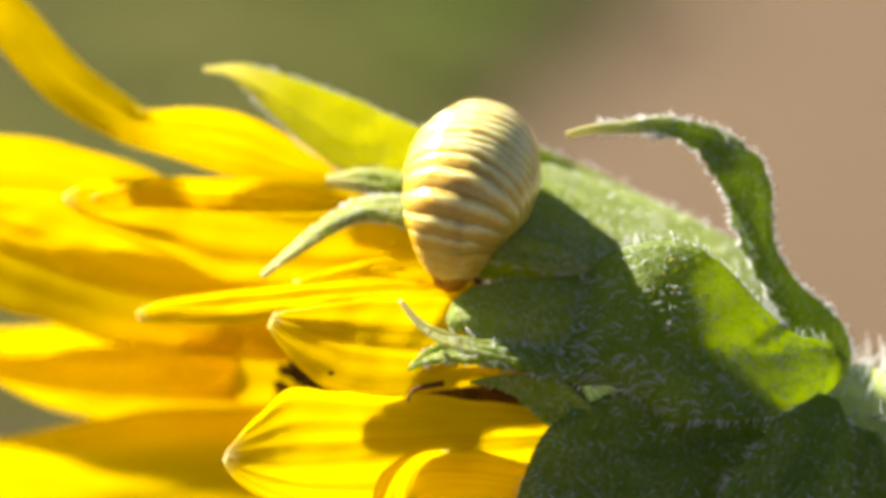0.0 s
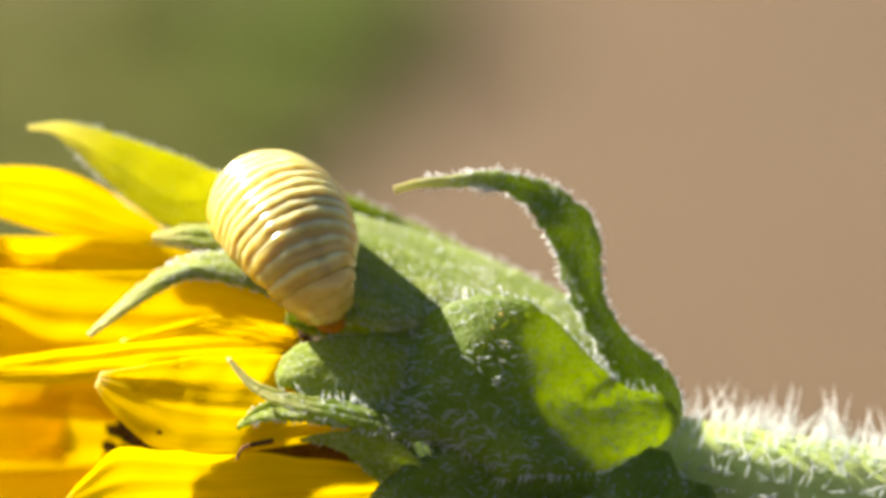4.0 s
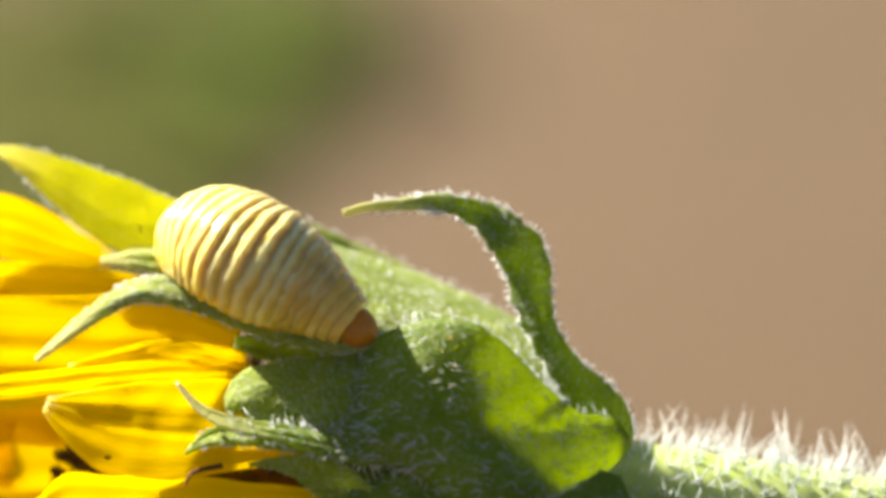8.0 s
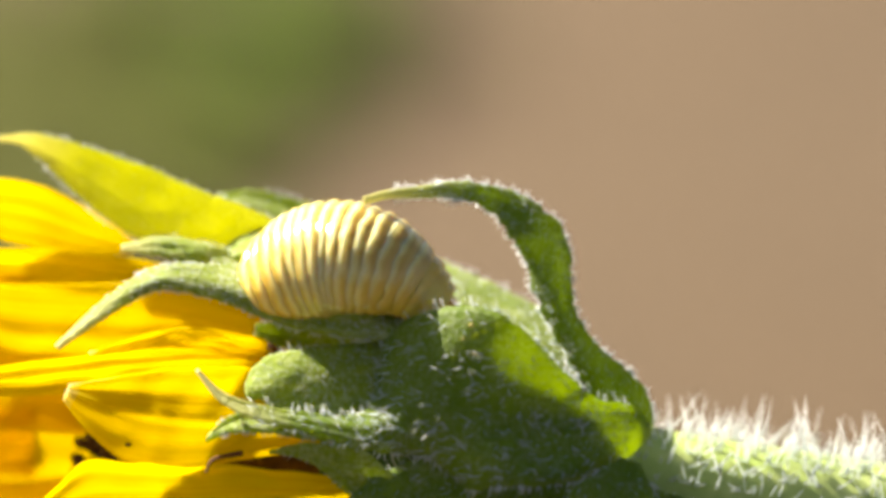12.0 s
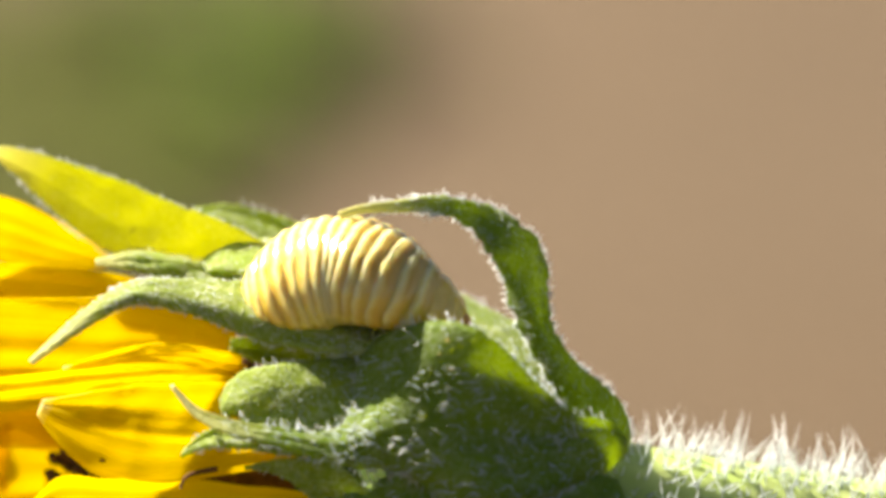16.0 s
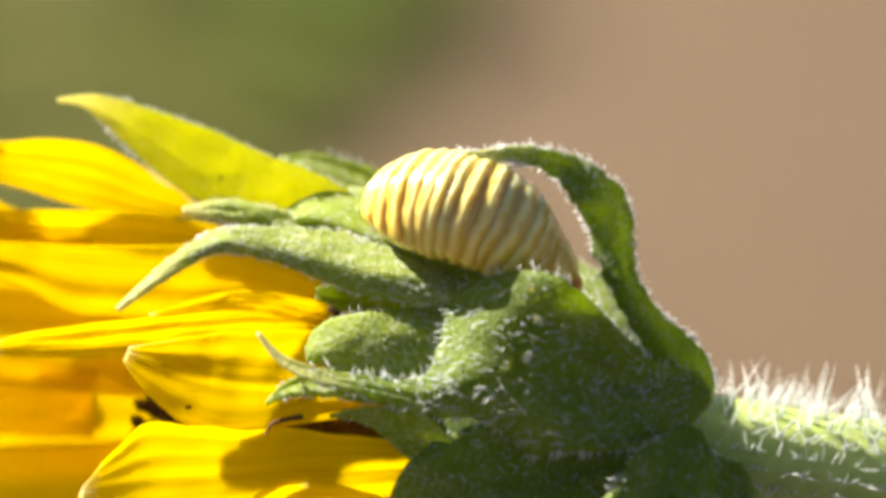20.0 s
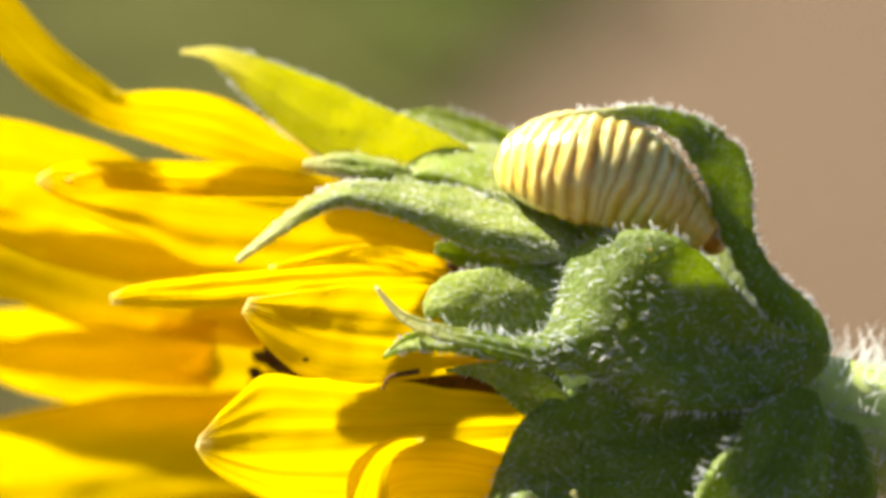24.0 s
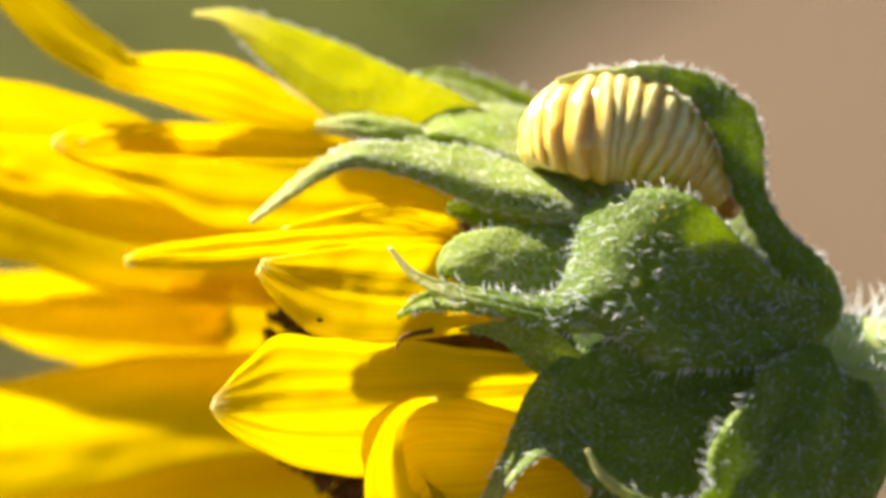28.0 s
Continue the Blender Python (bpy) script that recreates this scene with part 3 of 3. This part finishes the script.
petal([(142, 848, -232, 9, 9, 0, 0), (166, 856, -238, 62, 34, -4, 8), (222, 866, -244, 122, 64, -14, 22), (290, 866, -246, 140, 98, -20, 36), (378, 858, -242, 128, 122, -20, 48), (430, 852, -238, 112, 132, -18, 52), (560, 845, -226, 104, 130, -14, 50), (700, 830, -190, 72, 90, -4, 30), (800, 815, -150, 50, 60, 0, 10)], seed=13, cup=0.0, ripple=5, ribs=7, rib=2.2, tilt=-2, creases=((0.0, -6, 0.1), (0.6, -2, 0.12)))
petal([(470, 1080, -262, 10, 10), (480, 1010, -268, 60, 110), (498, 970, -276, 108, 150), (520, 955, -280, 120, 170), (580, 952, -276, 118, 160), (661, 950, -262, 96, 130), (762, 948, -225, 60, 100), (822, 950, -200, 40, 60)], PETAL_SHADED, seed=14, cup=0.06, tilt=4, ribs=6, ripple=6)
petal([(545, 839, -284, 3, 3), (500, 852, -304, 10, 8), (470, 890, -325, 22, 14), (462, 950, -340, 40, 24), (466, 1010, -348, 50, 34), (488, 1062, -350, 46, 56), (486, 1100, -346, 30, 52), (485, 1180, -338, 30, 50)], seed=15, cup=0.1, tilt=-34, ripple=4, ribs=2, rib=2.5)
petal([(380, 1210, -232, 40), (503, 1176, -236, 110), (634, 1150, -232, 132), (784, 1118, -212, 130), (900, 1090, -180, 100)], PETAL_SHADED, seed=16, tilt=10)
petal([(478, 730, -226, 4), (515, 713, -228, 18), (560, 703, -228, 22), (620, 697, -222, 18), (700, 704, -205, 10)], PETAL_SHADED, seed=19, cup=0.05, tilt=24, ripple=2)

# Bracts.
bract([(470,278,170,8),(540,270,170,40),(650,305,160,60),(780,368,150,76),(900,425,120,76),(1000,470,90,64),(1080,535,60,46),(1170,640,40,30)], BRACT_BLUNT, seed=21, tilt=35, surface=500, edge=120)
spread_bract, spread_grid = bract([(104,154,80,6),(150,155,80,22),(205,178,80,54),(330,252,70,114),(450,312,60,130),(560,350,50,118),(680,410,40,80)], BRACT_PALE_LIT, seed=22, cup=0.12, tilt=-32, surface=90, edge=200, length=18, label="yellow-green sunlit bract with downy edge")
bract([(325,352,-40,8),(400,350,-45,34),(480,372,-50,48),(600,410,-50,50)], BRACT_DOWNY, seed=23, tilt=36, cup=-0.25, surface=250, edge=60, length=13)
bract([(495,375,-20,5,5),(560,348,-30,25,25),(660,358,-40,45,45),(800,415,-50,60,60),(950,485,-60,70,65),(1100,565,-80,66,55),(1212,668,-90,22,30)], BRACT_BLUNT, seed=24, surface=3600, edge=200, length=14, cup=-0.22, hair=1.25, tilt=60)
bract([(208,526,-130,7),(300,455,-132,26),(390,406,-135,40),(500,414,-140,64),(620,444,-155,96),(740,480,-185,74),(850,514,-205,26)], BRACT_DOWNY, seed=25, surface=3000, edge=190, length=13, tilt=38, cup=-0.3, hair=1.2)
bract([(470, 694, -252, 3), (500, 674, -252, 22), (540, 662, -250, 36), (600, 664, -244, 42), (690, 680, -225, 40)], BRACT_BLUNT, seed=34, surface=160, edge=90, length=16, tilt=30)
bract([(549, 622, -232, 6), (562, 606, -236, 56), (592, 596, -238, 104), (640, 596, -236, 124), (700, 594, -224, 130), (760, 590, -208, 132), (821, 591, -190, 136), (951, 622, -150, 120)], BRACT_BLUNT, seed=26, surface=800, edge=80, length=20, tilt=22, cup=-0.14)
bract([(583, 717, -250, 3), (630, 714, -256, 22), (680, 724, -258, 48), (725, 745, -255, 78), (775, 790, -245, 80)], BRACT_BLUNT, seed=27, tilt=-14, surface=16, edge=16, length=12)
bract([(560,500,-60,20),(640,510,-60,60),(760,525,-60,100),(900,560,-60,130)], BRACT_BLUNT, seed=33, surface=20, edge=20)
near_bract, near_grid = bract([(456, 569, -235, 3, 3, 0, 0), (500, 617, -258, 8, 8, 0, 0), (560, 645, -280, 14, 14, 12, -8), (640, 663, -288, 18, 18, 18, -10), (710, 676, -288, 22, 26, 22, -10), (762, 680, -288, 40, 36, 40, -6), (800, 674, -280, 98, 46, 62, 14), (838, 664, -294, 160, 64, 80, 20), (880, 655, -306, 183, 98, 36, 26), (940, 650, -312, 190, 140, -8, 16), (1000, 655, -308, 166, 130, -40, -16), (1080, 666, -290, 104, 116, -42, -28), (1160, 674, -254, 48, 94, -18, -22), (1225, 682, -218, 40, 56, 0, 10), (1255, 688, -184, 14, 18, 0, 0)], seed=28, surface=1000, edge=120, ripple=14, length=34, cup=-0.03, hair=1.2, first=0.4, nv=26, teeth=6, label="broad near bract covered in short white hairs")
hook_bract, hook_grid = bract([(755, 272, -180, 9), (803, 261, -180, 13), (864, 257, -178, 19), (914, 254, -174, 26), (955, 260, -170, 32), (1005, 281, -164, 52), (1051, 320, -174, 76), (1080, 366, -168, 82), (1091, 434, -165, 66), (1110, 492, -165, 52), (1152, 560, -166, 60), (1204, 622, -170, 86), (1226, 668, -170, 84), (1236, 705, -165, 50)], BRACT_DENSE, seed=29, surface=800, edge=520, length=20, first=0.14, cup=-0.2, fold=0.12, teeth=8, label="bract curled over into a hook")
bract([(595, 1138, -300, 2, 2, 0, 0), (642, 1015, -314, 14, 14, 14, -14), (686, 945, -316, 26, 24, 30, -26), (714, 908, -308, 46, 46, 30, -20), (768, 880, -284, 102, 102, 0, 0), (870, 868, -268, 143, 143, 0, 0), (960, 860, -258, 155, 155, 0, 0), (1110, 830, -225, 120, 120, 0, 0), (1240, 775, -150, 45, 45, 0, 0)], BRACT_DENSE, seed=30, surface=340, length=30, edge=90, first=0.2, cup=0.02, tilt=12, hair=1.1, teeth=5)
bract([(811, 928, -400, 3, 3, 0, 0), (843, 979, -408, 7, 7, 0, 0), (905, 1018, -416, 10, 10, 0, 0), (976, 1037, -418, 14, 14, 0, 0), (1056, 1030, -405, 50, 60, 0, 0), (1110, 970, -395, 96, 120, 4, 0), (1165, 890, -370, 90, 108, 0, -6), (1208, 805, -325, 78, 66, -26, -14), (1228, 742, -285, 24, 16, -6, 0)], BRACT_DENSE, seed=31, surface=320, length=30, edge=75, first=0.48, cup=0.0, tilt=0, hair=1.1, teeth=8)
bract([(738, 1215, -260, 10), (837, 1146, -275, 110), (958, 1138, -280, 170), (1089, 1125, -260, 200), (1188, 1041, -200, 150)], seed=32, surface=160, edge=60, cup=-0.12)
bract([(880, 1200, -300, 10), (980, 1150, -305, 130), (1090, 1090, -300, 230), (1190, 1000, -270, 250), (1262, 900, -220, 190), (1290, 800, -160, 60)], BRACT_DENSE, seed=35, surface=260, edge=60, length=30, cup=-0.1)

# Long curved hairs on the inner side of the hook.
inner = []
for n in range(46):
    row = hook_grid[int(18 + 12 * rng.random())]
    p = min(row, key=lambda q: q[0])
    inner.append((p + np.array([rng.uniform(0, 8), rng.uniform(-5, 5), rng.uniform(-8, 4)]), np.array([-1, rng.uniform(-0.3, 0.9), rng.uniform(-0.6, 0.3)]), rng.uniform(12, 36)))
hairs(hook_bract, inner, 1.1, "long curved white hairs")

# A dry style that curls out between the petals, and small blemishes.
tube("style", [(470, 751, -262, 2), (478, 733, -262, 3), (496, 724, -260, 4), (535, 717, -250, 5)], FLORET, sunflower, "thin curled brown style", n=16, sides=8)


def blemish(host, u, v, d, size, mat, label):
    """A small raised fleck on a petal or bract."""
    verts, faces = [], []
    for i in range(4):
        a = 0.15 + 1.42 * i / 3
        for k in range(10):
            b = 0.6283 * k
            r = size * math.sin(a) * (1 + 0.25 * noise.noise((math.cos(b) * 2, math.sin(b) * 2, u)))
            verts.append(at(u + r * 1.2 * math.cos(b), v + r * 0.8 * math.sin(b), d - size * 0.3 * math.cos(a)))
    for i in range(3):
        for k in range(10):
            m = (k + 1) % 10
            faces.append((i * 10 + k, i * 10 + m, i * 10 + 10 + m, i * 10 + 10 + k))
    faces.append(tuple(range(10)))
    return link("fleck", mesh_of("fleck", verts, faces), mat, host, label)


FLECK_DARK = plain_material("fleck_brown", (0.16, 0.09, 0.02), (0.26, 0.15, 0.04), 900, 0.6)
FLECK_PALE = plain_material("fleck_yellow", (0.55, 0.48, 0.10), (0.70, 0.62, 0.20), 900, 0.5)


def nearest(g, u, v):
    """The depth of a blade's grid at the point (u, v)."""
    far = np.hypot(g[:, :, 0] - u, g[:, :, 1] - v)
    return float(g[:, :, 2].flat[int(far.argmin())])


for n, (du, dv) in enumerate(((945, 496), (950, 545), (930, 520))):
    blemish(near_bract, du, dv, nearest(near_grid, du, dv) - 6, 5 if n < 2 else 3, FLECK_PALE, "small yellow fleck")
blemish(low_petal, 333, 700, nearest(low_grid, 333, 700) - 3, 5, FLECK_DARK, "small brown fleck")
blemish(spread_bract, 394, 293, nearest(spread_grid, 394, 293) - 3, 5, FLECK_DARK, "small brown fleck")


# ---------------------------------------------------------------- the grub
FOLDS = 21
STATIONS = [(n / (FOLDS - 1)) ** 1.15 for n in range(FOLDS)]
GIRTH = (56, 74, 88, 98, 106, 112, 116, 118, 119, 118, 117, 115, 111, 106, 99, 91, 81, 71, 63, 54)
RADII = [float(np.interp(s * 19, range(20), GIRTH)) for s in STATIONS]


def grub_ring(n, radius, parent):
    """One fold of the skin: a short barrel with a rounded crest, flatter below."""
    around, steps = 48, 22
    pick = random.Random(n)
    neck = n >= FOLDS - 3
    swell = pick.uniform(0.8, 1.4)
    split = pick.uniform(-0.25, 0.25)
    radius *= 1 + (0.0 if neck else (0.006, -0.006, 0.002)[n % 3])
    half = 20 + radius * 0.075
    verts, uvs, faces = [], [], []
    for i in range(steps + 1):
        a = 2 * i / steps - 1
        r = radius * (1 - (0.05 if neck else 0.12) * abs(a) ** 2.0)
        if not neck:
            r += 1.3 * swell * math.exp(-((a / 0.18) ** 2)) - 1.0 * swell * math.exp(-(((a - split - 0.35) / 0.09) ** 2))
        for k in range(around + 1):
            phi = 2 * math.pi * k / around
            c, s = -math.cos(phi), math.sin(phi)
            lump = 1 + (0.008 if neck else 0.024) * noise.noise((math.cos(phi) * 4, math.sin(phi) * 4, n * 2.7 + a * 0.9))
            # Pleats low on the flanks.
            lump += 0.035 * max(0, abs(s) - 0.6) * math.cos(phi * 9 + n) * (c < 0.2)
            sway = 4 * noise.noise((math.cos(phi) * 1.6, math.sin(phi) * 1.6, n * 0.35)) + 3 * noise.noise((math.cos(phi) * 5, math.sin(phi) * 5, n * 0.8))
            up = c * (0.95 if c > 0 else 0.5)
            verts.append(Vector((s * r * lump, a * half + sway, up * r * lump)) * UNIT)
            uvs.append((k / around, i / steps))
    w = around + 1
    for i in range(steps):
        for k in range(around):
            faces.append((i * w + k, i * w + k + 1, (i + 1) * w + k + 1, (i + 1) * w + k))
    faces.append(tuple(range(around - 1, -1, -1)))
    faces.append(tuple(steps * w + k for k in range(around)))
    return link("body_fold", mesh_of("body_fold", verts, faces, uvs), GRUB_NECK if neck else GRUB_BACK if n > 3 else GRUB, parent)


def grub_cap(name, mat, parent, semi, label=""):
    verts, uvs, faces = [], [], []
    for i in range(15):
        a = math.pi * i / 14
        for k in range(25):
            b = 2 * math.pi * k / 24
            verts.append(Vector((math.sin(a) * math.sin(b) * semi[0], math.cos(a) * semi[1], -math.sin(a) * math.cos(b) * semi[2])) * UNIT)
            uvs.append((k / 24, 0.3 + 0.4 * i / 14))
    for i in range(14):
        for k in range(24):
            faces.append((i * 25 + k, i * 25 + k + 1, i * 25 + 26 + k, i * 25 + 25 + k))
    return link(name, mesh_of(name, verts, faces, uvs), mat, parent, label)


def grub_leg(parent, side):
    verts, faces = [], []
    rows = ((0, 0, 0, 10), (side * 10, 3, -6, 8), (side * 12, 6, -15, 6), (side * 8, 9, -22, 2))
    for x, y, z, r in rows:
        for k in range(8):
            verts.append(Vector((x + r * math.cos(k * 0.7854), y + r * math.sin(k * 0.7854), z)) * UNIT)
    for i in range(3):
        for k in range(8):
            m = (k + 1) % 8
            faces.append((i * 8 + k, i * 8 + m, i * 8 + 8 + m, i * 8 + 8 + k))
    return link("leg", mesh_of("leg", verts, faces), GRUB_LEG, parent, "short amber leg")


grub = tagged(new("beetle_larva"), "plump cream-yellow beetle larva crawling over the bracts", "larva")
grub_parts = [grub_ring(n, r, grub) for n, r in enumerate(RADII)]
grub_tail = grub_cap("tail", GRUB, grub, (53, 34, 46))
grub_head = grub_cap("head", GRUB_HEAD, grub, (37, 44, 33), "shiny orange-brown head")
grub_legs = [(grub_leg(grub, side), n, side) for n in (FOLDS - 4, FOLDS - 3, FOLDS - 2) for side in (-1, 1)]

# Poses of the body: seconds, five points from tail to head, and the way its back faces.
POSES = (
    (0, ((598, 262, -26), (601, 296, -105), (582, 360, -173), (560, 418, -210), (547, 524, -178)), (0.15, -0.5, -0.86)),
    (1.5, ((608, 250, -22), (600, 296, -100), (582, 356, -168), (570, 410, -216), (578, 523, -170)), (0.1, -0.5, -0.86)),
    (3, ((584, 235, -15), (590, 280, -70), (588, 330, -140), (598, 398, -198), (642, 500, -160)), (0.05, -0.42, -0.9)),
    (4, ((511, 264, 20), (533, 300, -89), (570, 350, -155), (606, 422, -200), (642, 496, -170)), (0.12, -0.55, -0.82)),
    (6.5, ((470, 345, -30), (526, 333, -125), (581, 373, -185), (646, 452, -210), (705, 531, -215)), (0.17, -0.52, -0.84)),
    (8, ((450, 335, -22), (518, 322, -112), (592, 357, -166), (679, 409, -181), (786, 481, -200)), (0.24, -0.56, -0.79)),
    (9, ((462, 362, -42), (535, 332, -119), (618, 349, -155), (712, 392, -175), (838, 457, -160)), (0.3, -0.66, -0.68)),
    (10, ((485, 375, -52), (552, 346, -129), (648, 352, -145), (740, 387, -180), (850, 466, -155)), (0.28, -0.77, -0.57)),
    (11, ((563, 439, -39), (612, 393, -109), (699, 371, -140), (780, 402, -175), (868, 465, -135)), (0.16, -0.78, -0.6)),
    (12, ((572, 440, -47), (615, 407, -114), (715, 386, -145), (812, 410, -165), (898, 476, -160)), (0.08, -0.76, -0.64)),
    (13.5, ((572, 440, -47), (625, 402, -119), (730, 383, -145), (828, 406, -170), (920, 472, -165)), (0.08, -0.78, -0.62)),
    (15.5, ((610, 450, -42), (672, 405, -119), (768, 388, -150), (860, 415, -180), (948, 470, -150)), (0.12, -0.8, -0.58)),
    (17, ((622, 440, -42), (690, 402, -119), (775, 384, -145), (880, 417, -180), (983, 484, -140)), (0.2, -0.82, -0.5)),
    (18.5, ((632, 425, -42), (708, 393, -119), (798, 377, -145), (890, 413, -175), (995, 490, -130)), (0.3, -0.78, -0.52)),
    (19.5, ((656, 375, -27), (715, 362, -116), (788, 364, -140), (880, 398, -165), (998, 491, -110)), (0.35, -0.74, -0.55)),
    (20, ((690, 362, -27), (735, 353, -116), (795, 360, -150), (885, 394, -163), (1005, 490, -110)), (0.35, -0.72, -0.58)),
    (21.5, ((715, 388, -47), (740, 362, -116), (795, 358, -160), (890, 390, -155), (1013, 494, -115)), (0.33, -0.72, -0.59)),
    (23.5, ((722, 385, -30), (750, 356, -104), (815, 362, -140), (900, 385, -145), (1052, 478, -105)), (0.25, -0.74, -0.6)),
    (26.5, ((718, 415, -25), (745, 372, -89), (805, 366, -145), (905, 384, -143), (1054, 482, -103)), (0.28, -0.73, -0.6)),
    (28, ((725, 420, -25), (765, 382, -89), (825, 366, -145), (920, 385, -143), (1056, 490, -103)), (0.25, -0.76, -0.58)),
)


def body_frames(points, back):
    """Places and turns of the folds, the tail and the head along the body's curve."""
    q = spline(points, 60)[:, :3]
    steps = np.concatenate([[0], np.cumsum(np.linalg.norm(np.diff(q, axis=0), axis=1))])
    total = steps[-1]
    tan = np.gradient(q, axis=0)

    def pose_at(s):
        p = np.array([np.interp(s, steps, q[:, k]) for k in range(3)])
        t = np.array([np.interp(s, steps, tan[:, k]) for k in range(3)])
        y = way(*t).normalized()
        z = way(*back)
        z = (z - y * z.dot(y)).normalized()
        x = y.cross(z)
        m = Matrix((x, y, z)).transposed().to_4x4()
        m.translation = at(*p)
        return m

    folds = [pose_at(total * (0.10 + 0.80 * s)) for s in STATIONS]
    return folds, pose_at(total * 0.06), pose_at(total * 0.965)


def crawl(root, folds):
    rows, part_rows = [], {}
    for t, points, back in POSES:
        frames, tail, head = body_frames(points, back)
        centre = frames[FOLDS // 2]
        rows.append((t, centre))
        inv = centre.inverted()
        for ob, m in [*zip(folds, frames), (grub_tail, tail), (grub_head, head)]:
            part_rows.setdefault(ob, []).append((t, inv @ m))
        for ob, n, side in grub_legs:
            r = RADII[n] * UNIT
            part_rows.setdefault(ob, []).append((t, inv @ frames[n] @ Matrix.Translation((side * r * 0.5, 0, -r * 0.5))))
    walk(root, rows)
    for ob, keyed in part_rows.items():
        ob.matrix_parent_inverse = Matrix()
        walk(ob, keyed)



def motions():
    crawl(grub, grub_parts)


motions()
